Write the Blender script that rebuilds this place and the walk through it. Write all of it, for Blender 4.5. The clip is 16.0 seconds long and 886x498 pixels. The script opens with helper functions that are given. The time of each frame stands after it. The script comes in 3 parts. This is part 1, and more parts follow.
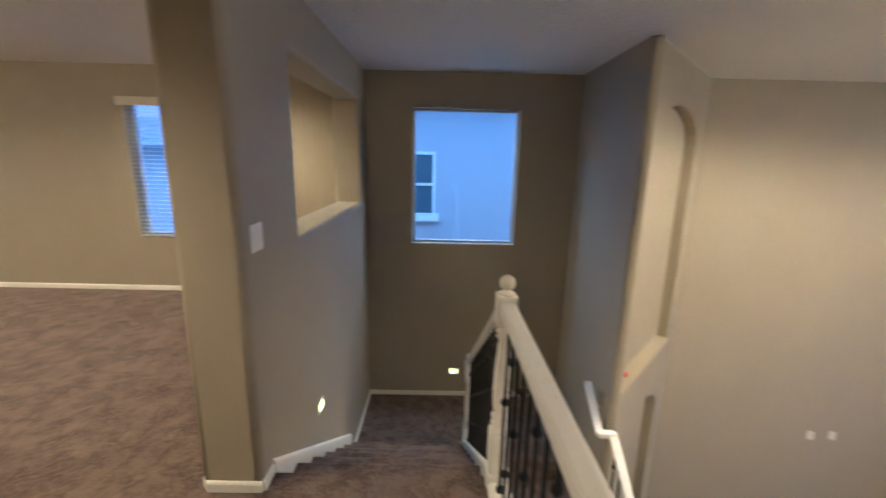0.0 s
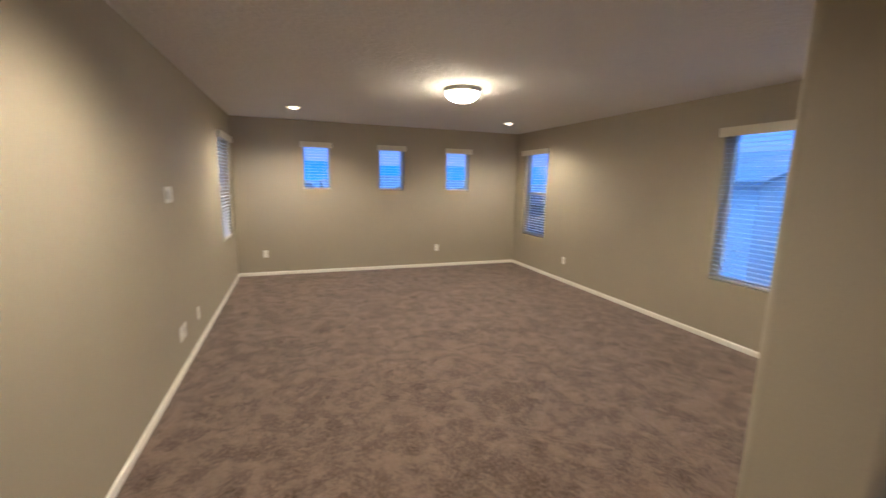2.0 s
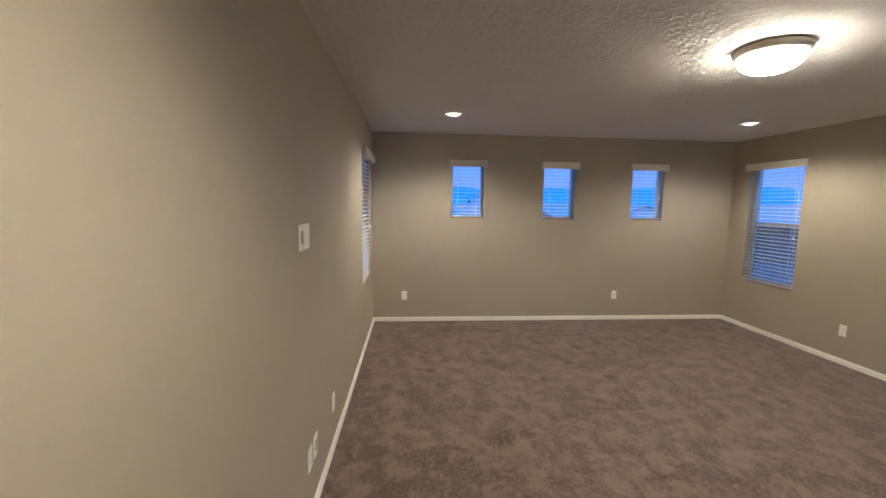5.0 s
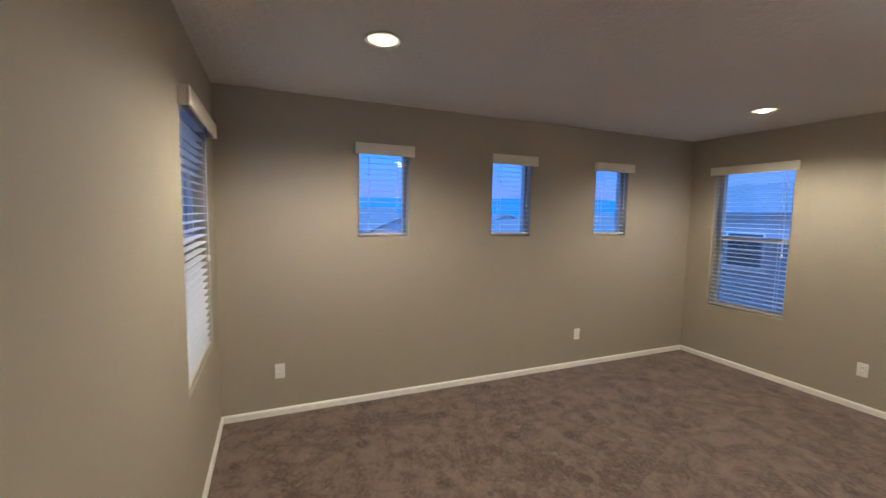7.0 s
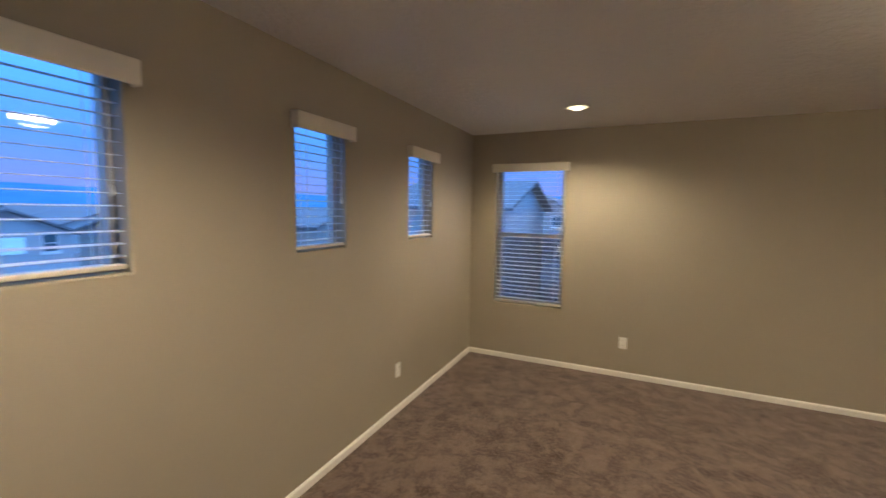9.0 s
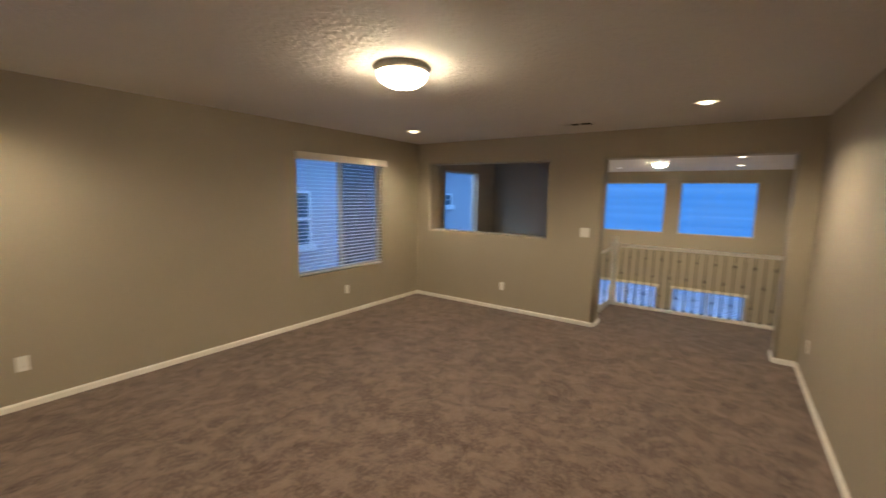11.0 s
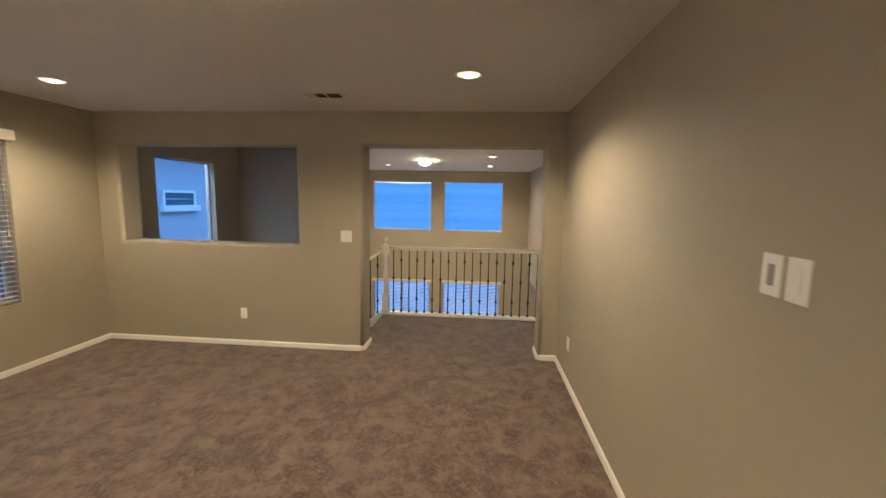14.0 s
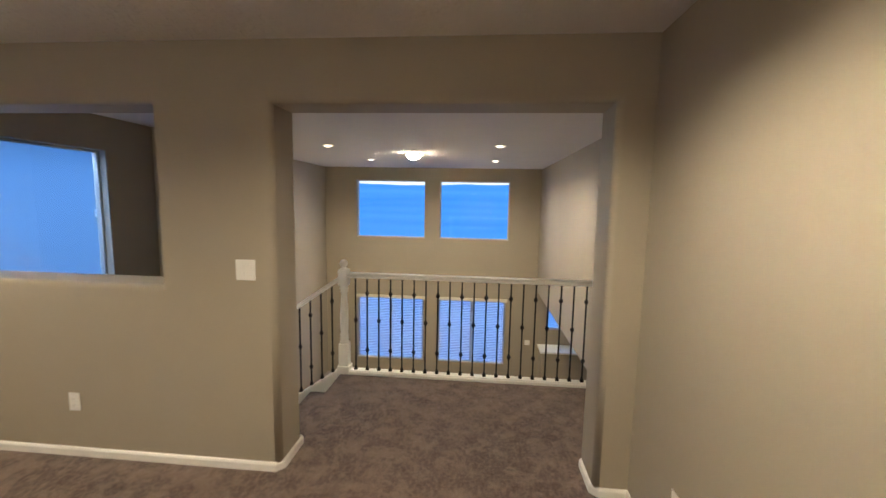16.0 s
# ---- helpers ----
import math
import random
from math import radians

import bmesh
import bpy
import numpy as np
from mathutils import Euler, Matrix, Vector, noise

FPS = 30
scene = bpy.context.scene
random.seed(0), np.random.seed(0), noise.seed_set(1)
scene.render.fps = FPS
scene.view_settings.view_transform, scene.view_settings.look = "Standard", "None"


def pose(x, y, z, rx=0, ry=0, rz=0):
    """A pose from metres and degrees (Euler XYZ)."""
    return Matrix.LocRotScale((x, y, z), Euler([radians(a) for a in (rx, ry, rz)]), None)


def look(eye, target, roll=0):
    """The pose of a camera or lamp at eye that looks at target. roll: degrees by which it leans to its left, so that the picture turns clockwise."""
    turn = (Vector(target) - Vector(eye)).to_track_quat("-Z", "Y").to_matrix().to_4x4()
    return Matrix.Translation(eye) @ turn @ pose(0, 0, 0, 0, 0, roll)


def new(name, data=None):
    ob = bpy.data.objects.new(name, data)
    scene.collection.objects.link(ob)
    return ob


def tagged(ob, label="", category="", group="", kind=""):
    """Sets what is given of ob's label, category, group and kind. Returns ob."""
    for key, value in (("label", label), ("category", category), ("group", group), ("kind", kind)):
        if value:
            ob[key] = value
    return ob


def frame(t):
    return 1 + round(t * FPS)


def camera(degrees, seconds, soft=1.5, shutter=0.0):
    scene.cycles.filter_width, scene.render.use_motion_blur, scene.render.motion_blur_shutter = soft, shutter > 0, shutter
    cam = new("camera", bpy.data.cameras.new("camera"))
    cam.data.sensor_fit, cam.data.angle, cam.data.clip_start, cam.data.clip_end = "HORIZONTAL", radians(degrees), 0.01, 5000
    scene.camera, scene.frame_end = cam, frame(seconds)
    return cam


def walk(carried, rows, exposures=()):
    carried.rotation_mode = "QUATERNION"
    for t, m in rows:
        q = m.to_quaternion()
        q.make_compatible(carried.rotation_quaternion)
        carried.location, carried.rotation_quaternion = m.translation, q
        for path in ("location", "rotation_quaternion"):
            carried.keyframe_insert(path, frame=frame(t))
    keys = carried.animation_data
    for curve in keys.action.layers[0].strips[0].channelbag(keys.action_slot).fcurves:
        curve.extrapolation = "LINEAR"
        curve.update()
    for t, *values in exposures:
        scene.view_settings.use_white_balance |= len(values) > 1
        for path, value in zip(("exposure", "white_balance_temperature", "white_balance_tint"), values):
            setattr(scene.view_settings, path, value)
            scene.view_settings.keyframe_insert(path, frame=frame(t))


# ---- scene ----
cam = camera(95.0, 16.0, 1.5, 0.4)
PATH = [
    (0, (-0.026, 0.045, 1.57), (-0.006, 1.995, 1.13), 1.3),
    (0.5, (-0.151, 0.279, 1.553), (-0.717, 2.156, 1.154), 1.5),
    (1, (-0.312, 0.44, 1.573), (-1.41, 2.07, 1.202), 1.4),
    (1.5, (-0.439, 0.552, 1.578), (-2.005, 1.746, 1.227), 1.3),
    (2, (-0.47, 0.598, 1.555), (-2.325, 1.268, 1.223), 1.2),
    (2.5, (-0.499, 0.575, 1.554), (-2.456, 0.82, 1.225), 1.4),
    (3, (-0.702, 0.481, 1.552), (-2.677, 0.497, 1.235), 1.2),
    (3.5, (-0.969, 0.339, 1.578), (-2.946, 0.28, 1.284), 1.2),
    (3.7, (-1.076, 0.305, 1.578), (-3.055, 0.239, 1.293), 0.9),
    (6, (-3.142, 0.096, 1.578), (-5.076, 0.57, 1.393), 1.1),
    (6.5, (-3.645, 0.042, 1.587), (-5.534, 0.674, 1.412), 1.1),
    (7, (-4.133, 0.07, 1.58), (-5.968, 0.844, 1.402), 1.0),
    (7.5, (-4.626, 0.088, 1.587), (-6.376, 1.041, 1.41), 0.80),
    (8, (-5.059, 0.132, 1.614), (-6.655, 1.324, 1.436), 0.85),
    (8.5, (-5.451, 0.225, 1.63), (-6.764, 1.722, 1.44), 0.85),
    (9, (-5.783, 0.28, 1.614), (-6.613, 2.089, 1.425), 0.90),
    (9.5, (-6.029, 0.34, 1.613), (-6.201, 2.323, 1.415), 0.70),
    (10, (-6.24, 0.427, 1.62), (-5.669, 2.332, 1.407), 0.68),
    (10.2, (-6.27, 0.397, 1.647), (-5.438, 2.202, 1.418), 0.75),
    (12.3, (-6.407, 0.37, 1.62), (-4.429, 0.489, 1.348), 1.1),
    (12.5, (-6.302, 0.389, 1.618), (-4.322, 0.47, 1.345), 1.1),
    (13, (-5.984, 0.392, 1.619), (-4.003, 0.484, 1.36), 1.0),
    (13.5, (-5.587, 0.488, 1.597), (-3.606, 0.62, 1.35), 1.0),
    (14, (-5.154, 0.516, 1.6), (-3.177, 0.687, 1.357), 1.1),
    (14.5, (-4.679, 0.508, 1.62), (-2.703, 0.7, 1.381), 1.1),
    (15, (-4.222, 0.559, 1.607), (-2.246, 0.751, 1.367), 1.1),
    (15.5, (-3.736, 0.562, 1.601), (-1.759, 0.748, 1.365), 1.3),
    (16, (-3.275, 0.552, 1.61), (-1.297, 0.728, 1.377), 1.1),
]
walk(cam, [(t, look(eye, target, roll)) for t, eye, target, roll in PATH],
     [(0.0, 0.40, 6400, 10), (1.0, 0.46, 6400, 10), (1.5, 0.30, 6300, 10), (2.0, 0.26, 6000, 10), (3.7, 0.08, 5650, 10), (6.5, -0.10, 5700, 10), (7.5, -0.16, 5700, 10), (8.0, -0.18, 6900, 10), (8.5, -0.18, 6350, 10), (9.0, -0.20, 6600, 10), (10.2, -0.18, 6600, 10), (12.5, -0.12, 7150, 10), (14.0, 0.08, 6800, 10), (16.0, 0.12, 6300, 10)])

# ---- world: blue dusk sky ----
LAMP = (1.0, 0.845, 0.60, 1)
world = bpy.data.worlds.new("dusk_sky")
scene.world = world
world.use_nodes = True
wn, wl = world.node_tree.nodes, world.node_tree.links
wn.clear()
w_out, w_bg = wn.new("ShaderNodeOutputWorld"), wn.new("ShaderNodeBackground")
w_tc, w_sep, w_ramp = wn.new("ShaderNodeTexCoord"), wn.new("ShaderNodeSeparateXYZ"), wn.new("ShaderNodeValToRGB")
wl.new(w_tc.outputs["Generated"], w_sep.inputs[0])
wl.new(w_sep.outputs["Z"], w_ramp.inputs[0])
wl.new(w_ramp.outputs[0], w_bg.inputs[0])
wl.new(w_bg.outputs[0], w_out.inputs[0])
w_bg.inputs[1].default_value = 2.5
for i, (p, c) in enumerate(((0.0, (0.12, 0.19, 0.50, 1)), (0.045, (0.12, 0.19, 0.56, 1)), (0.13, (0.06, 0.21, 0.66, 1)), (0.28, (0.07, 0.36, 1.15, 1)), (0.5, (0.25, 0.75, 2.0, 1)), (1.0, (0.35, 0.85, 2.1, 1)))):
    e = w_ramp.color_ramp.elements[i] if i < 2 else w_ramp.color_ramp.elements.new(p)
    e.position, e.color = p, c

# added unseen lamp above the stair window, standing in for sky light
sky_fill = bpy.data.lights.new("stair_sky_fill", "AREA")
sky_fill.shape, sky_fill.size, sky_fill.size_y = "RECTANGLE", 1.1, 0.4
sky_fill.energy, sky_fill.color = 40, (0.50, 0.72, 1.0)
new("stair_sky_fill", sky_fill).matrix_world = pose(0.24, 4.95, 2.42, -45, 0, 0)


# ---- materials ----
def material(name, color, rough=0.6, metal=0.0, tint=None, patch=3.0, amount=0.3, grain=0.0, grain_scale=150.0, depth=0.002, glow=0.0, world_space=True, spec=0.4):
    """Principled paint with slow patches of a second colour and a fine relief."""
    m = bpy.data.materials.new(name)
    m.use_nodes = True
    n, l = m.node_tree.nodes, m.node_tree.links
    b = n["Principled BSDF"]
    b.inputs["Roughness"].default_value, b.inputs["Metallic"].default_value = rough, metal
    b.inputs["Specular IOR Level"].default_value = spec
    b.inputs["Base Color"].default_value = (*color, 1)
    if world_space:
        src = n.new("ShaderNodeNewGeometry").outputs["Position"]
    else:
        src = n.new("ShaderNodeTexCoord").outputs["Object"]
    if tint:
        tex = n.new("ShaderNodeTexNoise")
        tex.inputs["Scale"].default_value, tex.inputs["Detail"].default_value, tex.inputs["Roughness"].default_value = patch, 6, 0.6
        ramp = n.new("ShaderNodeValToRGB")
        ramp.color_ramp.elements[0].position, ramp.color_ramp.elements[1].position = 0.5 - amount, 0.5 + amount
        ramp.color_ramp.elements[0].color, ramp.color_ramp.elements[1].color = (*color, 1), (*tint, 1)
        l.new(src, tex.inputs["Vector"])
        l.new(tex.outputs["Fac"], ramp.inputs[0])
        l.new(ramp.outputs[0], b.inputs["Base Color"])
    if grain:
        g = n.new("ShaderNodeTexNoise")
        g.inputs["Scale"].default_value, g.inputs["Detail"].default_value = grain_scale, 4
        bump = n.new("ShaderNodeBump")
        bump.inputs["Strength"].default_value, bump.inputs["Distance"].default_value = grain, depth
        l.new(src, g.inputs["Vector"])
        l.new(g.outputs["Fac"], bump.inputs["Height"])
        l.new(bump.outputs[0], b.inputs["Normal"])
    if glow:
        b.inputs["Emission Color"].default_value, b.inputs["Emission Strength"].default_value = (*color, 1), glow
    return m


def lamp_material(name, strength, color=LAMP):
    m = bpy.data.materials.new(name)
    m.use_nodes = True
    b = m.node_tree.nodes["Principled BSDF"]
    b.inputs["Base Color"].default_value = (0.9, 0.88, 0.82, 1)
    b.inputs["Emission Color"].default_value, b.inputs["Emission Strength"].default_value = color, strength
    return m


def glass_material():
    m = bpy.data.materials.new("window_glass")
    m.use_nodes = True
    n, l = m.node_tree.nodes, m.node_tree.links
    n.clear()
    out, g = n.new("ShaderNodeOutputMaterial"), n.new("ShaderNodeBsdfGlass")
    g.inputs["Roughness"].default_value, g.inputs["IOR"].default_value = 0.0, 1.5
    g.inputs["Color"].default_value = (0.95, 0.97, 0.98, 1)
    l.new(g.outputs[0], out.inputs[0])
    return m


def carpet_material():
    """Plush brown carpet: trodden clumps with crisp outlines, darker dents, tuft relief."""
    m = bpy.data.materials.new("plush_carpet")
    m.use_nodes = True
    n, l = m.node_tree.nodes, m.node_tree.links
    b = n["Principled BSDF"]
    b.inputs["Roughness"].default_value, b.inputs["Specular IOR Level"].default_value = 0.95, 0.1
    b.inputs["Sheen Weight"].default_value, b.inputs["Sheen Roughness"].default_value = 0.2, 0.5
    pos = n.new("ShaderNodeNewGeometry").outputs["Position"]

    def fuzz(scale, detail, rough=0.55, twist=0.0):
        t = n.new("ShaderNodeTexNoise")
        t.inputs["Scale"].default_value, t.inputs["Detail"].default_value = scale, detail
        t.inputs["Roughness"].default_value, t.inputs["Distortion"].default_value = rough, twist
        l.new(pos, t.inputs["Vector"])
        return t.outputs["Fac"]

    def step(value, lo, hi):
        r = n.new("ShaderNodeMapRange")
        r.interpolation_type = "SMOOTHSTEP"
        r.inputs["From Min"].default_value, r.inputs["From Max"].default_value = lo, hi
        l.new(value, r.inputs["Value"])
        return r.outputs["Result"]

    def blend(fac, a, c, amount=1.0):
        x = n.new("ShaderNodeMix")
        x.data_type = "RGBA"
        k = n.new("ShaderNodeMath")
        k.operation = "MULTIPLY"
        k.inputs[1].default_value = amount
        l.new(fac, k.inputs[0])
        l.new(k.outputs[0], x.inputs["Factor"])
        for value, socket in ((a, x.inputs["A"]), (c, x.inputs["B"])):
            if isinstance(value, tuple):
                socket.default_value = (*value, 1)
            else:
                l.new(value, socket)
        return x.outputs["Result"]

    clump = fuzz(7.0, 5, 0.62, 0.5)
    base = blend(step(clump, 0.38, 0.64), (0.092, 0.061, 0.048), (0.176, 0.123, 0.098))
    base = blend(step(fuzz(2.1, 5, 0.62, 0.9), 0.54, 0.60), base, (0.070, 0.044, 0.033), 0.65)
    base = blend(step(fuzz(11.0, 4, 0.6, 0.3), 0.55, 0.66), base, (0.215, 0.154, 0.124), 0.6)
    dents = n.new("ShaderNodeTexVoronoi")
    dents.inputs["Scale"].default_value, dents.inputs["Randomness"].default_value = 3.1, 1.0
    l.new(pos, dents.inputs["Vector"])
    base = blend(step(dents.outputs["Distance"], 0.24, 0.10), base, (0.045, 0.027, 0.019), 0.75)
    base = blend(step(fuzz(42.0, 3), 0.40, 0.66), base, (0.215, 0.156, 0.127), 0.5)
    l.new(base, b.inputs["Base Color"])
    b1, b2 = n.new("ShaderNodeBump"), n.new("ShaderNodeBump")
    b1.inputs["Strength"].default_value, b1.inputs["Distance"].default_value = 0.6, 0.010
    b2.inputs["Strength"].default_value, b2.inputs["Distance"].default_value = 0.3, 0.03
    l.new(fuzz(130, 3), b1.inputs["Height"])
    l.new(clump, b2.inputs["Height"])
    l.new(b2.outputs[0], b1.inputs["Normal"])
    l.new(b1.outputs[0], b.inputs["Normal"])
    return m


def ceiling_material():
    """White ceiling paint over a knocked-down plaster texture."""
    m = material("knockdown_ceiling", (0.70, 0.675, 0.65), 0.8, tint=(0.75, 0.725, 0.70), patch=1.2)
    n, l = m.node_tree.nodes, m.node_tree.links
    b = n["Principled BSDF"]
    pos = n.new("ShaderNodeNewGeometry").outputs["Position"]
    t = n.new("ShaderNodeTexNoise")
    t.inputs["Scale"].default_value, t.inputs["Detail"].default_value, t.inputs["Distortion"].default_value = 24, 4, 0.6
    r = n.new("ShaderNodeValToRGB")
    r.color_ramp.elements[0].position, r.color_ramp.elements[1].position = 0.47, 0.56
    bump = n.new("ShaderNodeBump")
    bump.inputs["Strength"].default_value, bump.inputs["Distance"].default_value = 0.42, 0.008
    l.new(pos, t.inputs["Vector"])
    l.new(t.outputs["Fac"], r.inputs[0])
    l.new(r.outputs[0], bump.inputs["Height"])
    l.new(bump.outputs[0], b.inputs["Normal"])
    return m


WALL = material("greige_wall_paint", (0.345, 0.298, 0.225), 0.62, tint=(0.373, 0.324, 0.246), patch=1.3, grain=0.25, grain_scale=90, depth=0.003)
CEIL = ceiling_material()
CARPET = carpet_material()
TRIM = material("cream_trim_paint", (0.78, 0.75, 0.68), 0.4, tint=(0.84, 0.81, 0.74), patch=9, grain=0.08, grain_scale=60)
RAILW = material("white_rail_paint", (0.82, 0.79, 0.72), 0.35, tint=(0.87, 0.84, 0.78), patch=14, grain=0.08, grain_scale=80)
IRON = material("black_wrought_iron", (0.010, 0.0095, 0.009), 0.5, tint=(0.018, 0.017, 0.016), patch=40, grain=0.15, grain_scale=200, spec=0.25)
PLASTIC = material("white_plastic", (0.84, 0.82, 0.78), 0.35, tint=(0.80, 0.78, 0.73), patch=20)
SLOT = material("grey_slot", (0.28, 0.26, 0.24), 0.6)
BLIND = material("white_faux_wood", (0.60, 0.595, 0.59), 0.5, tint=(0.66, 0.655, 0.65), patch=6, grain=0.15, grain_scale=40)
VALANCE = material("cream_faux_wood_valance", (0.66, 0.60, 0.49), 0.5, tint=(0.74, 0.68, 0.56), patch=8, grain=0.15, grain_scale=40)
VINYL = material("almond_vinyl_frame", (0.44, 0.41, 0.37), 0.45, tint=(0.49, 0.46, 0.41), patch=8)
CORD = material("white_cord", (0.75, 0.74, 0.70), 0.8)
NICKEL = material("brushed_nickel", (0.62, 0.57, 0.49), 0.5, metal=1.0, tint=(0.68, 0.62, 0.54), patch=30)
VENT = material("vent_white_metal", (0.70, 0.67, 0.62), 0.45, tint=(0.74, 0.71, 0.66), patch=12)
DUCT_SHADE = material("duct_shade", (0.04, 0.036, 0.032), 0.9)
GLASS = glass_material()
DOME_GLASS = lamp_material("lit_opal_glass", 92)
CAN_LENS = lamp_material("lit_recessed_lens", 2.0, (1.0, 0.80, 0.46, 1))
CAN_BULB = lamp_material("lit_recessed_bulb", 7, (1.0, 0.90, 0.66, 1))
GREAT_DOME = lamp_material("lit_opal_glass_great_room", 280)
GREAT_CAN = lamp_material("lit_recessed_lens_great_room", 1.8, (1.0, 0.82, 0.48, 1))
NIGHT = lamp_material("lit_night_light_lens", 3.0, (0.80, 1.0, 0.42, 1))
RED = material("red_plastic", (0.55, 0.05, 0.05), 0.4)
TILE = material("beige_stone_tile_floor", (0.33, 0.28, 0.23), 0.4, tint=(0.40, 0.34, 0.28), patch=2.5)
STUCCO = material("pale_stucco", (0.46, 0.44, 0.43), 0.9, tint=(0.51, 0.49, 0.475), patch=1.5, grain=0.6, grain_scale=40, depth=0.01)
STUCCO_TAN = material("tan_stucco", (0.31, 0.275, 0.25), 0.9, tint=(0.36, 0.32, 0.29), patch=1.5, grain=0.6, grain_scale=30, depth=0.01)
ROOF = material("clay_tile_roof", (0.19, 0.155, 0.15), 0.85, tint=(0.25, 0.21, 0.20), patch=4, grain=0.8, grain_scale=9, depth=0.05)
DARKPANE = material("dark_window_pane", (0.05, 0.10, 0.12), 0.1, tint=(0.08, 0.14, 0.16), patch=3)
SOIL = material("desert_ground", (0.17, 0.155, 0.15), 0.95, tint=(0.25, 0.23, 0.22), patch=0.12, grain=0.5, grain_scale=3, depth=0.05)


# distant backdrop that glows: haze and dusk light are put into its emission
def backdrop_glow_material(name, low, high, strength):
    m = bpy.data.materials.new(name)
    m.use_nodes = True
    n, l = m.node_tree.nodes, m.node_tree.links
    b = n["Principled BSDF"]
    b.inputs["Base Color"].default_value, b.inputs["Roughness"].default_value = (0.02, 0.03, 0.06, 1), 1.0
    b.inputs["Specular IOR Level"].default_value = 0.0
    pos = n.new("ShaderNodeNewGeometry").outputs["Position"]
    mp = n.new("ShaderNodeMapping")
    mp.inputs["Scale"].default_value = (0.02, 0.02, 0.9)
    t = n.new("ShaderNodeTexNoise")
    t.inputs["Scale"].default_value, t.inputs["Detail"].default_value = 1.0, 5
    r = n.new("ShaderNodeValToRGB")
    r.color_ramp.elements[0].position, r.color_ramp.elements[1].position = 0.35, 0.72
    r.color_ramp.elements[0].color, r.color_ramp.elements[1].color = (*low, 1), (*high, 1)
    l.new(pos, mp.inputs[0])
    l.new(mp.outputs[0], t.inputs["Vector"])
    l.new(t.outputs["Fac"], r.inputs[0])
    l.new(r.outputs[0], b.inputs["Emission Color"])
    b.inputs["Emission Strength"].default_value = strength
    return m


def screen_material():
    """Woven dark mesh, fine enough to read as a grey veil."""
    m = material("insect_screen_mesh", (0.012, 0.012, 0.014), 0.9)
    m.node_tree.nodes["Principled BSDF"].inputs["Alpha"].default_value = 0.42
    return m


SCREEN = screen_material()
HAZE_E = backdrop_glow_material("haze_glow_slope", (0.045, 0.25, 0.76), (0.085, 0.33, 0.88), 1.2)
HAZE_W = backdrop_glow_material("haze_glow_range", (0.02, 0.20, 0.72), (0.05, 0.30, 0.90), 1.45)


# ---- building helpers ----
def mesh_of(name, bm, mat):
    me = bpy.data.meshes.new(name)
    bmesh.ops.recalc_face_normals(bm, faces=bm.faces)
    bm.to_mesh(me)
    bm.free()
    me.materials.append(mat)
    return me


def part(name, bm, mat, parent, label=""):
    ob = new(name, mesh_of(name, bm, mat))
    ob.parent = parent
    return tagged(ob, label)


def thing(name, m, label, category, group=""):
    ob = new(name)
    ob.matrix_world = m
    ob.empty_display_size = 0.1
    return tagged(ob, label, category, group)


def solid(name, bm, mat, label, category, kind="structure"):
    return tagged(new(name, mesh_of(name, bm, mat)), label, category, "", kind)


def box(bm, a, b, bevel=0.0, seg=2):
    r = bmesh.ops.create_cube(bm, size=1.0)
    c, s = [(p + q) / 2 for p, q in zip(a, b)], [abs(q - p) for p, q in zip(a, b)]
    for v in r["verts"]:
        v.co = Vector((c[0] + v.co.x * s[0], c[1] + v.co.y * s[1], c[2] + v.co.z * s[2]))
    if bevel:
        edges = list({e for v in r["verts"] for e in v.link_edges})
        bmesh.ops.bevel(bm, geom=edges, offset=bevel, segments=seg, affect="EDGES", profile=0.5)
    return bm


def boxed(a, b, bevel=0.0, seg=2):
    return box(bmesh.new(), a, b, bevel, seg)


def lathe(bm, profile, steps=24, center=(0, 0)):
    """A turned body from (radius, height) pairs."""
    rings = []
    for r, z in profile:
        rings.append([bm.verts.new((center[0] + r * math.cos(2 * math.pi * i / steps), center[1] + r * math.sin(2 * math.pi * i / steps), z)) for i in range(steps)])
    for a, b in zip(rings, rings[1:]):
        for i in range(steps):
            f = bm.faces.new((a[i], a[(i + 1) % steps], b[(i + 1) % steps], b[i]))
            f.smooth = True
    bm.faces.new(rings[0][::-1])
    bm.faces.new(rings[-1])
    return bm


def prism(bm, outline, lift):
    """Extrude a flat outline of 3D points by the vector lift."""
    a = [bm.verts.new(p) for p in outline]
    b = [bm.verts.new(Vector(p) + Vector(lift)) for p in outline]
    bm.faces.new(a)
    bm.faces.new(b[::-1])
    for i in range(len(a)):
        bm.faces.new((a[i], b[i], b[(i + 1) % len(a)], a[(i + 1) % len(a)]))
    return bm


def sweep(bm, path, section):
    """Carry a section of (sideways, up) pairs along a path, mitred; sideways is to the right of the way."""
    path = [Vector(p) for p in path]
    rings = []
    for i, p in enumerate(path):
        d0 = (p - path[i - 1]).normalized() if i else (path[1] - p).normalized()
        d1 = (path[i + 1] - p).normalized() if i + 1 < len(path) else d0
        s0, s1 = Vector((d0.y, -d0.x, 0)).normalized(), Vector((d1.y, -d1.x, 0)).normalized()
        side = (s0 + s1).normalized()
        side /= max(0.3, side.dot(s0))
        rings.append([bm.verts.new(p + side * u + Vector((0, 0, w))) for u, w in section])
    k = len(section)
    for a, b in zip(rings, rings[1:]):
        for j in range(k):
            bm.faces.new((a[j], a[(j + 1) % k], b[(j + 1) % k], b[j]))
    bm.faces.new(rings[0])
    bm.faces.new(rings[-1][::-1])
    return bm


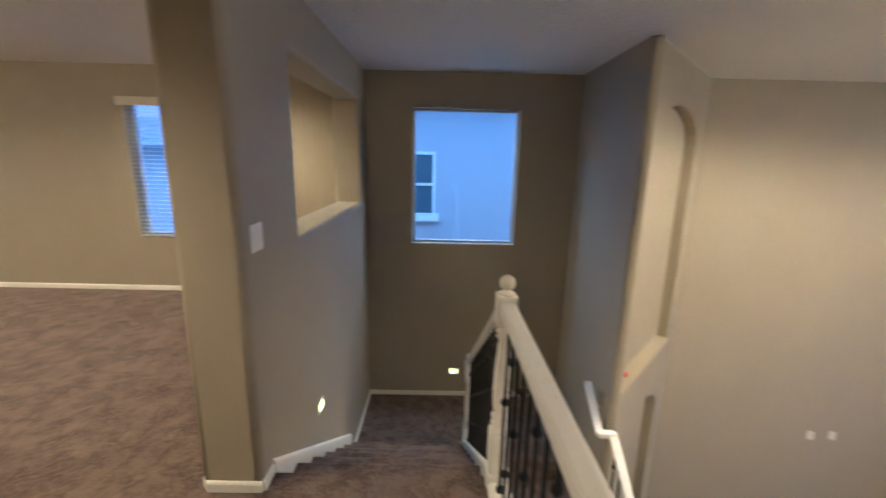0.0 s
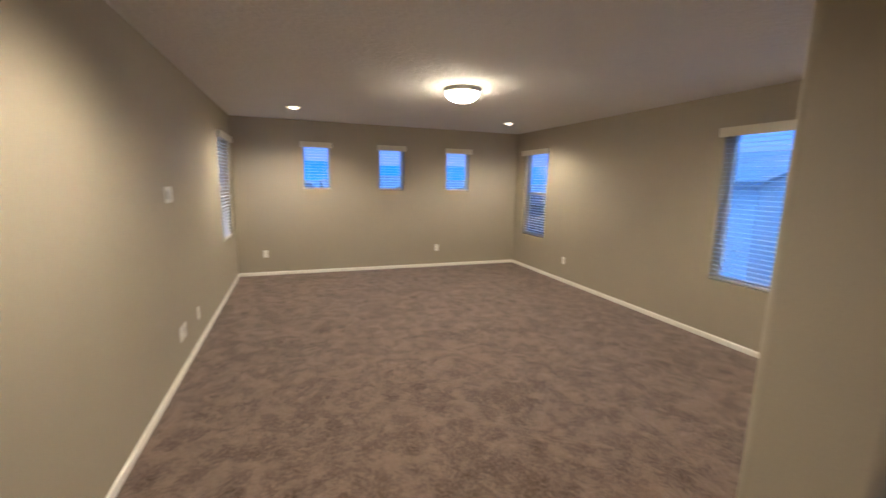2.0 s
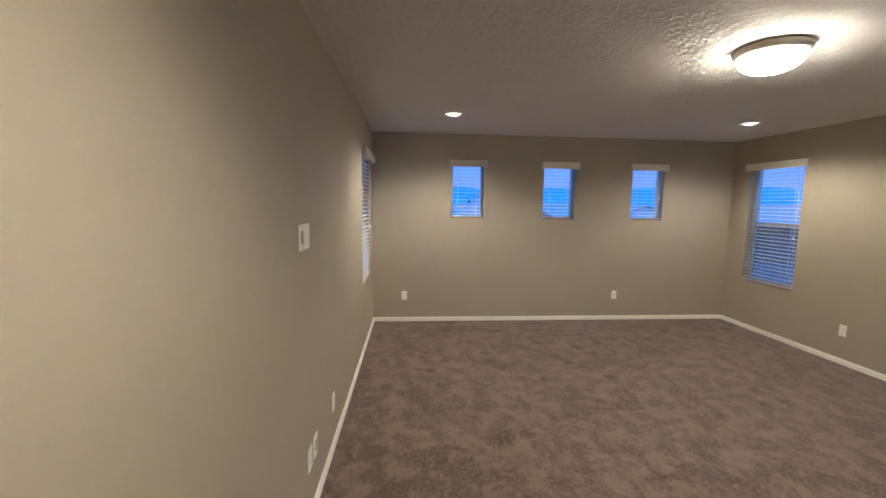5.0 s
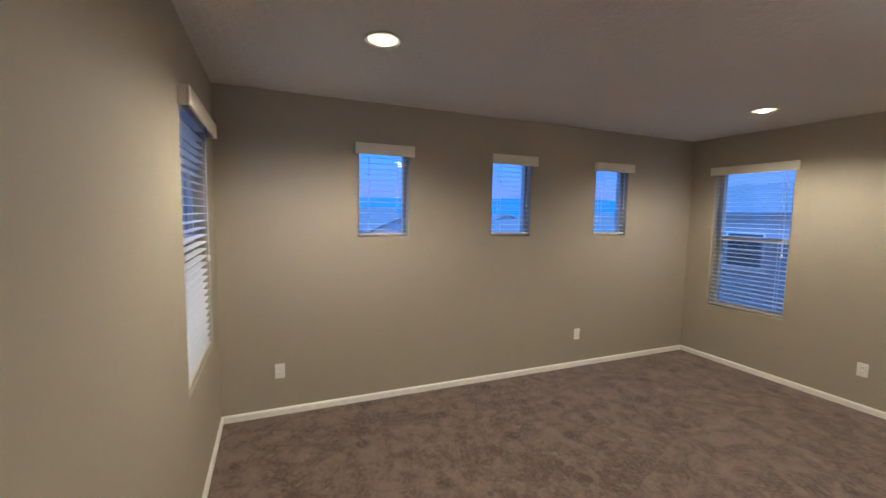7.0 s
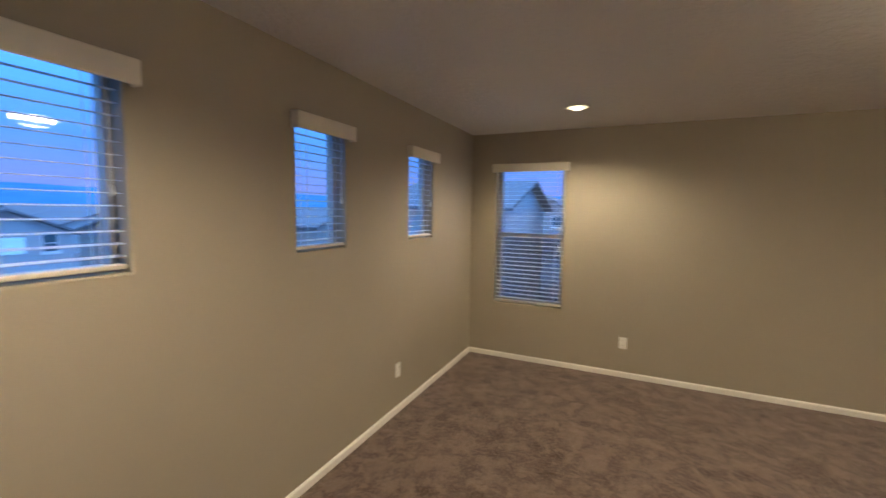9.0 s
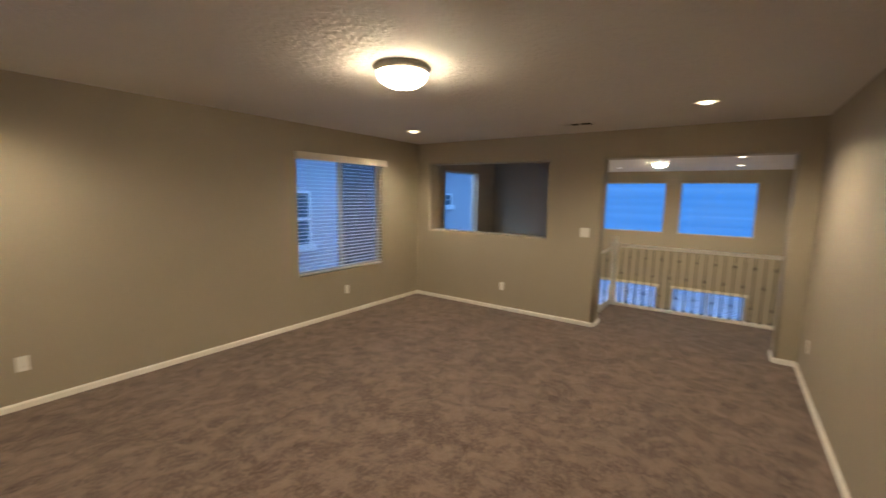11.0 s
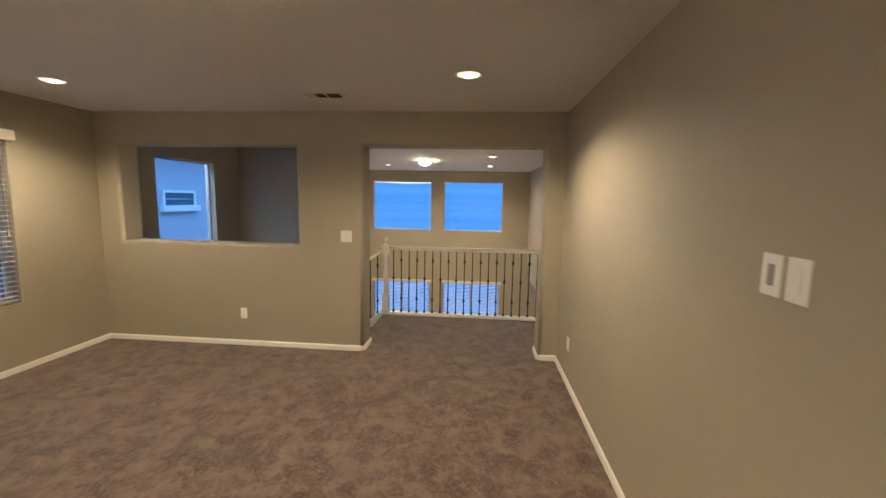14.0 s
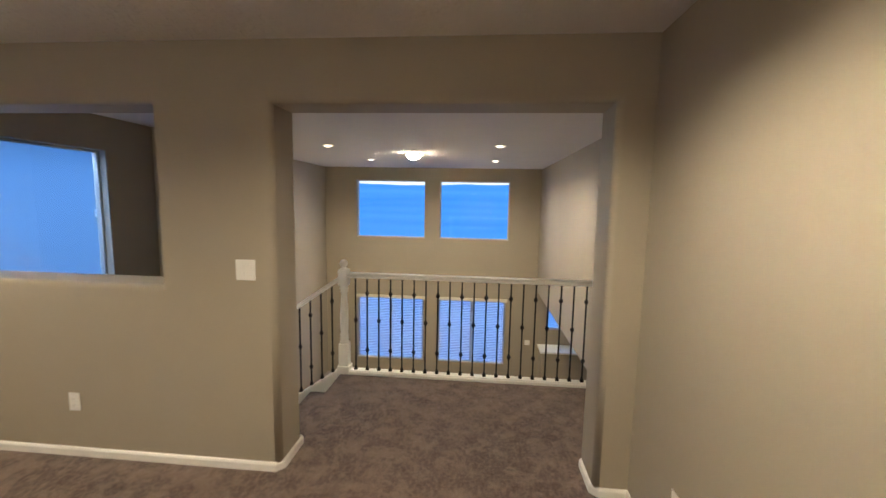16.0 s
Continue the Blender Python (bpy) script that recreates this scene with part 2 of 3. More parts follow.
def pierced(axis, near, far, u0, u1, z0, z1, holes, round_off=0.022):
    """A wall between two planes of an axis, with openings (u0, u1, z0, z1) right through it and softened arrises."""
    us = sorted({u0, u1, *(h[0] for h in holes), *(h[1] for h in holes)})
    zs = sorted({z0, z1, *(h[2] for h in holes), *(h[3] for h in holes)})
    bm = bmesh.new()
    cache = {}

    def vert(u, z, w):
        key = (round(u, 4), round(z, 4), w)
        if key not in cache:
            cache[key] = bm.verts.new((w, u, z) if axis == "x" else (u, w, z))
        return cache[key]

    def full(i, j):
        if i < 0 or j < 0 or i >= len(us) - 1 or j >= len(zs) - 1:
            return None
        u, z = (us[i] + us[i + 1]) / 2, (zs[j] + zs[j + 1]) / 2
        return not any(h[0] < u < h[1] and h[2] < z < h[3] for h in holes)

    for i in range(len(us) - 1):
        for j in range(len(zs) - 1):
            if not full(i, j):
                continue
            for w in (near, far):
                bm.faces.new([vert(us[a], zs[b], w) for a, b in ((i, j), (i + 1, j), (i + 1, j + 1), (i, j + 1))])
            for di, dj, p, q in ((-1, 0, (i, j), (i, j + 1)), (1, 0, (i + 1, j), (i + 1, j + 1)), (0, -1, (i, j), (i + 1, j)), (0, 1, (i, j + 1), (i + 1, j + 1))):
                if not full(i + di, j + dj):
                    bm.faces.new([vert(us[p[0]], zs[p[1]], near), vert(us[q[0]], zs[q[1]], near), vert(us[q[0]], zs[q[1]], far), vert(us[p[0]], zs[p[1]], far)])
    bmesh.ops.recalc_face_normals(bm, faces=bm.faces)
    if round_off:
        rim = []
        for e in bm.edges:
            if len(e.link_faces) != 2 or e.calc_face_angle(0) < 1:
                continue
            mid = (e.verts[0].co + e.verts[1].co) / 2
            u, w = (mid.y, mid.x) if axis == "x" else (mid.x, mid.y)
            if min(abs(w - near), abs(w - far)) > 1e-4:
                continue
            if any(h[0] - 1e-3 <= u <= h[1] + 1e-3 and h[2] - 1e-3 <= mid.z <= h[3] + 1e-3 for h in holes):
                rim.append(e)
        done = bmesh.ops.bevel(bm, geom=rim, offset=round_off, segments=5, affect="EDGES", profile=0.5)
        for f in done["faces"]:
            f.smooth = True
    return bm


# ---- the plan ----
WEST, NORTH, SOUTH, EAST, EAST2, TOP = -7.40, 4.56, -0.30, -1.125, -0.84, 2.44
JAMB = 1.685
RAIL_X, LOW, LANDING, GREAT_E, GREAT_S = 0.283, -3.05, -1.30, 7.05, -0.95
STAIR_R = 1.45
W_WIN = [(0.71, 1.13), (1.93, 2.35), (3.14, 3.575)]
WZ = (1.375, 2.10)
N_WIN = [(-7.12, -6.39), (-3.39, -1.945)]
NZ = (0.615, 2.10)
S_WIN = (-7.115, -6.28)
SZ = (0.69, 2.10)
ST_WIN, STZ = (-0.33, 0.815), (0.615, 2.08)
G_WIN = [(1.95, 3.73), (-0.18, 1.57)]
GZ, GLZ = (0.66, 2.12), (-2.61, -0.87)
ALCOVE_S, SOFFIT = -3.40, -0.62
SIDE_WIN, SIDEZ = (-2.70, -1.25), (-1.60, -0.78)

solid("wall_west", pierced("x", WEST, WEST - 0.16, SOUTH - 0.16, NORTH + 0.16, LOW, TOP, [(a, b, *WZ) for a, b in W_WIN], 0.012), WALL, "greige painted plaster wall with three small windows", "wall")
solid("wall_north", pierced("y", NORTH, NORTH + 0.16, WEST, GREAT_E, LOW, TOP, [(a, b, *NZ) for a, b in N_WIN] + [(*ST_WIN, *STZ)], 0.012), WALL, "long greige painted plaster wall with windows", "wall")
solid("wall_south", pierced("y", SOUTH, SOUTH - 0.16, WEST, EAST2, LOW, TOP, [(*S_WIN, *SZ)], 0.012), WALL, "greige painted plaster wall with one tall window", "wall")
solid("wall_partition", pierced("x", EAST, EAST2, SOUTH, NORTH, 0.0, TOP, [(2.375, 4.32, 1.095, 2.115), (-0.115, JAMB, 0.0, 2.115)], 0.035), WALL, "thick greige partition with wide doorway and pass-through opening", "wall")
solid("wall_stair_lower", boxed((EAST + 0.002, 1.72, LOW), (EAST2, NORTH, 0.0)), WALL, "greige wall beside the descending stairs", "wall")
solid("wall_under_landing", boxed((EAST, GREAT_S, LOW), (EAST2 - 0.01, 1.72, -0.28)), WALL, "greige wall below the upper landing", "wall")
solid("wall_hall_west", boxed((EAST2 - 0.16, GREAT_S, 0.0), (EAST2, SOUTH - 0.16, TOP)), WALL, "short greige wall at the hall end", "wall")
solid("wall_great_south", boxed((EAST, GREAT_S - 0.16, SOFFIT), (GREAT_E, GREAT_S, TOP)), WALL, "tall greige wall over the alcove of the great room", "wall")
solid("wall_great_east", pierced("x", GREAT_E, GREAT_E + 0.16, ALCOVE_S - 0.16, NORTH + 0.16, LOW, TOP, [(a, b, *GZ) for a, b in G_WIN] + [(a, b, *GLZ) for a, b in G_WIN] + [(*SIDE_WIN, *SIDEZ)], 0.012), WALL, "tall greige wall with two rows of windows", "wall")
solid("wall_alcove_south", boxed((0.84, ALCOVE_S - 0.16, LOW), (GREAT_E, ALCOVE_S, SOFFIT)), WALL, "greige wall closing the lower alcove", "wall")
solid("wall_alcove_west", boxed((EAST, GREAT_S - 0.16, LOW), (1.0, GREAT_S, SOFFIT)), WALL, "greige lower wall beside the alcove", "wall")
solid("wall_alcove_end", boxed((0.84, ALCOVE_S, LOW), (1.0, GREAT_S - 0.16, SOFFIT)), WALL, "greige end wall of the lower alcove", "wall")
solid("ceiling_alcove", boxed((0.84, ALCOVE_S - 0.16, SOFFIT), (GREAT_E, GREAT_S - 0.16, SOFFIT + 0.2)), CEIL, "white plaster ceiling of the lower alcove", "ceiling")
solid("wall_half", boxed((6.52, -2.60, LOW), (GREAT_E, -1.06, -2.05), 0.01), WALL, "low greige half wall under the alcove window", "wall")
solid("trim_half_wall_cap", boxed((6.48, -2.64, -2.05), (GREAT_E, -1.02, -2.00), 0.012, 3), RAILW, "white painted cap of the half wall", "trim")
solid("wall_stair_east", boxed((STAIR_R, 3.16, LOW), (STAIR_R + 0.10, NORTH, TOP), 0.0), WALL, "greige wall on the far side of the stairwell", "wall")
solid("ceiling", boxed((WEST - 0.16, GREAT_S - 0.16, TOP), (GREAT_E + 0.16, NORTH + 0.16, TOP + 0.2)), CEIL, "white knockdown-textured plaster ceiling", "ceiling")
solid("floor_carpet", boxed((WEST, SOUTH, -0.28), (EAST2 - 0.02, NORTH, 0.0)), CARPET, "brown plush wall-to-wall carpet with brushed patches", "carpet")
solid("floor_landing", boxed((EAST2 - 0.02, GREAT_S, -0.28), (RAIL_X - 0.05, 1.80, 0.0)), CARPET, "brown plush carpet on the upper landing", "carpet")
solid("trim_landing_fascia", boxed((RAIL_X - 0.05, GREAT_S, -0.30), (RAIL_X + 0.06, 1.83, 0.028), 0.006), RAILW, "white painted landing edge under the balusters", "trim")
solid("floor_great_room", boxed((EAST2, ALCOVE_S, LOW - 0.1), (GREAT_E, NORTH, LOW)), TILE, "beige lower floor of the great room", "floor")


# angled wall with two arched recesses
def angled_wall():
    p0, d = Vector((1.51, 3.16, 0)), Vector((1.28, 1.40, 0))
    length = d.length
    d.normalize()
    back = Vector((-d.y, d.x, 0))

    def at(u, z, w=0.0):
        return p0 + d * u + back * w + Vector((0, 0, z))

    def arch(u0, u1, z0, z1, rise, steps=10):
        pts = [(u0, z0), (u1, z0)]
        c, h = (u0 + u1) / 2, (u1 - u0) / 2
        for i in range(steps + 1):
            a = math.pi * i / steps
            pts.append((c + h * math.cos(a), z1 - rise + rise * math.sin(a)))
        return pts

    bm = bmesh.new()
    niches = [arch(0.20, 1.62, -0.40, 2.06, 0.30), arch(0.26, 1.56, LOW + 0.2, -0.92, 0.30)]
    bands = [(-0.62, TOP), (LOW, -0.62)]
    for pts, (zb, zt) in zip(niches, bands):
        # left, right, under, over
        z0 = pts[0][1]
        quads = [((0, zb), (pts[0][0], zb), (pts[0][0], zt), (0, zt)), ((pts[1][0], zb), (length, zb), (length, zt), (pts[1][0], zt)), ((pts[0][0], zb), (pts[1][0], zb), (pts[1][0], z0), (pts[0][0], z0))]
        top = pts[2:]
        for a, b in zip(top, top[1:]):
            quads.append((a, (a[0], zt), (b[0], zt), b))
        for q in quads:
            bm.faces.new([bm.verts.new(at(*p)) for p in q])
        for a, b in zip(pts, pts[1:] + pts[:1]):
            bm.faces.new([bm.verts.new(p) for p in (at(*a), at(*b), at(*b, 0.10), at(*a, 0.10))])
        bm.faces.new([bm.verts.new(at(*p, 0.10)) for p in pts])
    bmesh.ops.remove_doubles(bm, verts=bm.verts, dist=1e-4)
    solid("wall_angled", bm, WALL, "angled greige wall with two arched recesses", "wall")
    bm = prism(bmesh.new(), [at(0.0, -0.55, -0.03), at(1.66, -0.55, -0.03), at(1.66, -0.55, 0.14), at(0.0, -0.55, 0.14)], (0, 0, 0.156))
    bmesh.ops.bevel(bm, geom=list(bm.edges), offset=0.012, segments=2, affect="EDGES")
    solid("trim_recess_ledge", bm, WALL, "rounded plaster ledge between two arched recesses", "trim")
    bm = box(bmesh.new(), (-0.03, -0.02, 0), (0.03, 0.02, 0.035), 0.01, 3)
    ob = tagged(new("sensor", mesh_of("sensor", bm, RED)), "small red plastic sensor on the recess ledge", "sensor")
    p = at(0.40, -0.394, 0.05)
    ob.matrix_world = pose(p.x, p.y, p.z, 0, 0, 45)


angled_wall()
solid("trim_pier", boxed((STAIR_R, 3.11, LOW), (1.535, 3.19, TOP), 0.03, 4), WALL, "rounded corner of the stairwell wall", "trim")

# baseboards
BOARD = [(0, 0), (0.014, 0), (0.014, 0.040), (0.009, 0.049), (0.004, 0.054), (0, 0.054)]


def baseboard(name, pts):
    ob = solid(name, sweep(bmesh.new(), [(x, y, z) for x, y, z in pts], BOARD), TRIM, "cream painted moulded baseboard along the carpet", "baseboard")
    return ob


r = 0.035
baseboard("baseboard_room", [(EAST2, JAMB, 0), (EAST + r, JAMB, 0), (EAST, JAMB + r, 0), (EAST, NORTH, 0), (WEST, NORTH, 0), (WEST, SOUTH, 0), (EAST, SOUTH, 0), (EAST, -0.115 - r, 0), (EAST + r, -0.115, 0), (EAST2 - r, -0.115, 0), (EAST2, -0.115 - r, 0), (EAST2, SOUTH - 0.16, 0)][::-1])
baseboard("baseboard_stair", [(EAST2, JAMB, 0), (EAST2, 1.80, 0)])
SKIRT = [(0, -0.16), (0.016, -0.16), (0.016, 0.058), (0.010, 0.070), (0, 0.078)]
solid("trim_stair_skirt", sweep(bmesh.new(), [(EAST2, 1.802, 0.0), (EAST2, 3.46, LANDING + 0.19)], SKIRT), TRIM, "cream painted skirting board sloping down the stairs", "trim")
baseboard("baseboard_landing", [(EAST2, 3.47, LANDING), (EAST2, NORTH, LANDING), (STAIR_R, NORTH, LANDING)])

# ---- stairs ----
RISER, TREAD, FIRST = 0.1857, 0.272, 1.80
stairs = thing("staircase", pose(0, 0, 0), "brown carpeted staircase turning at a half landing", "staircase")
for i in range(1, 7):
    y = FIRST + TREAD * (i - 1)
    part("step", boxed((EAST2, y, -RISER * i - 0.30), (RAIL_X - 0.04, y + TREAD + 0.025, -RISER * i), 0.018, 3), CARPET, stairs)
part("landing", boxed((EAST2, FIRST + TREAD * 6, LANDING - 0.25), (STAIR_R, NORTH, LANDING), 0.018, 3), CARPET, stairs, "carpeted half landing")
for i in range(1, 9):
    y = FIRST + TREAD * 6 - 0.27 * (i - 1)
    part("step", boxed((RAIL_X + 0.05, y - 0.295, LANDING - 0.1944 * i - 0.30), (STAIR_R, y, LANDING - 0.1944 * i), 0.018, 3), CARPET, stairs)
bm = prism(bmesh.new(), [(RAIL_X - 0.045, FIRST + 0.03, 0.03), (RAIL_X - 0.045, FIRST + TREAD * 6, LANDING + RISER + 0.04), (RAIL_X - 0.045, FIRST + TREAD * 6 + 0.1, LANDING + 0.11), (RAIL_X - 0.045, FIRST + TREAD * 6 + 0.1, LANDING - 0.25), (RAIL_X - 0.045, FIRST + 0.03, -0.45)], (0.10, 0, 0))
bmesh.ops.bevel(bm, geom=list(bm.edges), offset=0.006, segments=2, affect="EDGES")
part("stringer", bm, RAILW, stairs, "white painted closed stringer")


# ---- railings ----
def newel_mesh(h=1.065, w=0.092):
    """Turned post: square plinth and blocks, vase turning, ball on top."""
    bm = bmesh.new()
    k = w / 2
    box(bm, (-k - 0.012, -k - 0.012, 0), (k + 0.012, k + 0.012, 0.075), 0.008)
    box(bm, (-k, -k, 0.07), (k, k, 0.285), 0.008)
    prof = [(k * 0.9, 0.283), (k * 0.98, 0.30), (k * 0.72, 0.312), (k * 0.95, 0.33), (k * 0.70, 0.345), (k * 0.95, 0.365), (k * 0.66, 0.385), (k * 0.80, 0.42), (k * 0.86, 0.50), (k * 0.80, 0.60), (k * 0.64, 0.70), (k * 0.56, 0.765), (k * 0.85, 0.775), (k * 0.62, 0.788), (k * 0.92, 0.802), (k * 0.66, 0.815), (k * 0.9, 0.832)]
    lathe(bm, prof, 20)
    box(bm, (-k, -k, 0.83), (k, k, 0.982), 0.014, 3)
    lathe(bm, [(k * 0.92, 0.978), (k * 0.70, 0.990), (k * 0.40, 0.997), (k * 0.38, 1.004)], 20)
    c, rr = 1.032, 0.036
    lathe(bm, [(max(0.004, rr * math.sin(math.pi * i / 10)), c - rr * math.cos(math.pi * i / 10)) for i in range(11)], 20)
    return bm


def iron_mesh(h):
    bm = bmesh.new()
    return box(bm, (-0.0065, -0.0065, 0), (0.0065, 0.0065, h), 0.0015, 1)


def knuckle_mesh():
    return lathe(bmesh.new(), [(0.008, -0.024), (0.011, -0.018), (0.018, -0.006), (0.019, 0.0), (0.018, 0.006), (0.011, 0.018), (0.008, 0.024)], 8)


def shoe_mesh():
    bm = bmesh.new()
    box(bm, (-0.015, -0.015, 0), (0.015, 0.015, 0.016), 0.002, 1)
    lathe(bm, [(0.017, 0.014), (0.012, 0.034), (0.009, 0.038)], 8)
    return bm


SHOE, KNUCKLE = mesh_of("shoe", shoe_mesh(), IRON), mesh_of("knuckle", knuckle_mesh(), IRON)
RAIL_SECTION = [(-0.032, -0.045), (0.032, -0.045), (0.032, -0.028), (0.026, -0.024), (0.034, -0.014), (0.034, -0.004), (0.020, 0.0), (-0.020, 0.0), (-0.034, -0.004), (-0.034, -0.014), (-0.026, -0.024), (-0.032, -0.028)]


def baluster(parent, x, y, z, h, double, bars={}):
    key = round(h, 3)
    if key not in bars:
        bars[key] = mesh_of("baluster", iron_mesh(h), IRON)
    b = new("baluster", bars[key])
    b.parent, b.location = parent, (x, y, z)
    s = new("shoe", SHOE)
    s.parent = b
    for f in ((0.22, 0.83) if double else (0.54,)):
        k = new("knuckle", KNUCKLE)
        k.parent, k.location = b, (0, 0, h * f)
    return b


rail = thing("landing_railing", pose(0, 0, 0), "white wooden handrail on black wrought-iron balusters", "railing")
part("handrail", sweep(bmesh.new(), [(RAIL_X, 1.74, 0.952), (RAIL_X, GREAT_S, 0.952)], RAIL_SECTION), RAILW, rail)
part("shoe_rail", boxed((RAIL_X - 0.038, GREAT_S, 0.024), (RAIL_X + 0.038, 1.74, 0.036), 0.004), RAILW, rail)
for i in range(24):
    baluster(rail, RAIL_X, 1.664 - 0.1083 * i, 0.034, 0.878, i % 2 == 1)
part("newel_post", newel_mesh(), RAILW, rail, "turned white newel post with ball top").location = (RAIL_X, 1.772, 0.0)

flight = thing("stair_railing", pose(0, 0, 0), "sloping white stair handrail on black iron balusters", "railing")
part("handrail", sweep(bmesh.new(), [(RAIL_X, 1.79, 0.93), (RAIL_X, 3.50, -0.26)], RAIL_SECTION), RAILW, flight)
for i in range(15):
    y = 1.888 + 0.104 * i
    bottom = 0.035 - 0.683 * (y - 1.83)
    baluster(flight, RAIL_X, y, bottom, 0.82, i % 2 == 0)
low_post = part("newel_post", newel_mesh(), RAILW, flight, "turned white newel post at the half landing")
low_post.location = (RAIL_X, 3.53, LANDING + 0.02)

wall_rail = thing("wall_handrail", pose(0, 0, 0), "white handrail fixed to the stairwell wall", "handrail")
part("rail", sweep(bmesh.new(), [(1.38, 3.44, -0.42), (1.38, 3.08, -0.68)], RAIL_SECTION), RAILW, wall_rail)
part("return", boxed((1.36, 3.04, -0.73), (1.51, 3.10, -0.68), 0.01), RAILW, wall_rail)
part("bracket", boxed((1.38, 3.28, -0.60), (STAIR_R, 3.30, -0.56), 0.006), NICKEL, wall_rail, "metal rail bracket")
lower = thing("lower_railing", pose(0, 0, 0), "white handrail of the lower stair flight with iron balusters", "railing")
part("handrail", sweep(bmesh.new(), [(1.49, 3.07, -0.68), (1.49, 1.30, -1.94)], RAIL_SECTION), RAILW, lower)
for i in range(13):
    y = 2.98 - 0.12 * i
    baluster(lower, 1.49, y, -1.62 - 0.712 * (3.07 - y), 0.88, i % 2 == 0)
part("stringer", prism(bmesh.new(), [(1.46, 3.09, -1.58), (1.46, 1.25, -2.88), (1.46, 1.25, LOW), (1.46, 3.09, -2.2)], (0.07, 0, 0)), RAILW, lower)


# ---- windows and blinds ----
# built in a local frame: x along the wall, y out through the wall, z up
def window(name, m, w, h, style, label):
    win = thing(name, m, label, "window")
    win["kind"] = "structure"
    f, d0, d1 = (0.024 if style == "fixed" else 0.045), 0.085, 0.145
    bm = bmesh.new()
    for a, b in (((0, d0, 0), (f, d1, h)), ((w - f, d0, 0), (w, d1, h)), ((f, d0, 0), (w - f, d1, f)), ((f, d0, h - f), (w - f, d1, h))):
        box(bm, a, b, 0.006)
    part("window_frame", bm, VINYL, win)
    panes = [(f, w - f, f, h - f)]
    if style == "hung":
        part("meeting_rail", boxed((f, d0 + 0.004, h * 0.5 - 0.025), (w - f, d1 - 0.004, h * 0.5 + 0.025), 0.005), VINYL, win)
        panes = [(f, w - f, f, h * 0.5 - 0.025), (f, w - f, h * 0.5 + 0.025, h - f)]
    if style in ("slider", "double"):
        part("mullion", boxed((w * 0.5 - 0.035, d0 + 0.004, f), (w * 0.5 + 0.035, d1 - 0.004, h - f), 0.005), VINYL, win)
        panes = [(f, w * 0.5 - 0.035, f, h - f), (w * 0.5 + 0.035, w - f, f, h - f)]
    for a, b, c, d in panes:
        p = part("pane", boxed((a, 0.112, c), (b, 0.117, d)), GLASS, win)
        p.visible_shadow = False
    if style in ("hung", "slider"):
        a, b, c, d = panes[0] if style == "hung" else panes[1]
        part("insect_screen", boxed((a, 0.124, c), (b, 0.125, d)), SCREEN, win, "dark insect screen mesh")
    return win


def slat_mesh(w):
    """A slightly bowed slat, thicker in the middle."""
    bm = bmesh.new()
    outline = [(0, -0.025, -0.001), (0, -0.012, 0.0012), (0, 0.012, 0.0012), (0, 0.025, -0.001), (0, 0.012, -0.0022), (0, -0.012, -0.0022)]
    return prism(bm, outline, (w, 0, 0))


def blind(m, w, h, label, tilt=4, valance=(0.035, 0.035), group="faux wood blinds"):
    b = thing("blind", m, label, "blind", group)
    va = boxed((-valance[0], -0.052, h - 0.072), (w + valance[1], -0.036, h + 0.016), 0.005, 2)
    box(va, (-valance[0], -0.036, h - 0.072), (-valance[0] + 0.014, -0.001, h + 0.016), 0.003, 1)
    box(va, (w + valance[1] - 0.014, -0.036, h - 0.072), (w + valance[1], -0.001, h + 0.016), 0.003, 1)
    part("valance", va, VALANCE, b, "cream wooden valance")
    part("head_rail", boxed((0.006, 0.012, h - 0.045), (w - 0.006, 0.062, h - 0.004), 0.003, 1), BLIND, b)
    part("bottom_rail", boxed((0.008, 0.014, 0.012), (w - 0.008, 0.062, 0.030), 0.005, 2), VALANCE, b)
    n = int((h - 0.10) / 0.0445)
    me = mesh_of("slat", slat_mesh(w - 0.02), BLIND)
    for i in range(n):
        s = new("slat", me)
        s.parent, s.location, s.rotation_euler = b, (0.01, 0.038, 0.060 + 0.0445 * i), (radians(tilt + random.uniform(-1.2, 1.2)), 0, 0)
    spots = [0.09, w - 0.09] if w < 1.0 else [0.12, w / 2, w - 0.12]
    for x in spots:
        bm = bmesh.new()
        for y in (0.012, 0.063):
            box(bm, (x - 0.001, y - 0.001, 0.02), (x + 0.001, y + 0.001, h - 0.03))
        part("ladder_cord", bm, CORD, b)
    pull = bmesh.new()
    box(pull, (w - 0.05, 0.002, h * 0.42), (w - 0.047, 0.005, h - 0.04))
    lathe(pull, [(0.004, h * 0.42 - 0.035), (0.009, h * 0.42 - 0.028), (0.006, h * 0.42 + 0.004)], 8, (w - 0.0485, 0.0035))
    part("pull_cord", pull, CORD, b)
    return b


def place(side, u, z):
    """The frame of a window whose first lower corner lies at u, z on a wall."""
    if side == "north":
        return pose(u, NORTH, z, 0, 0, 0)
    if side == "west":
        return pose(WEST, u, z, 0, 0, 90)
    if side == "south":
        return pose(u, SOUTH, z, 0, 0, 180)
    return pose(GREAT_E, u, z, 0, 0, -90)


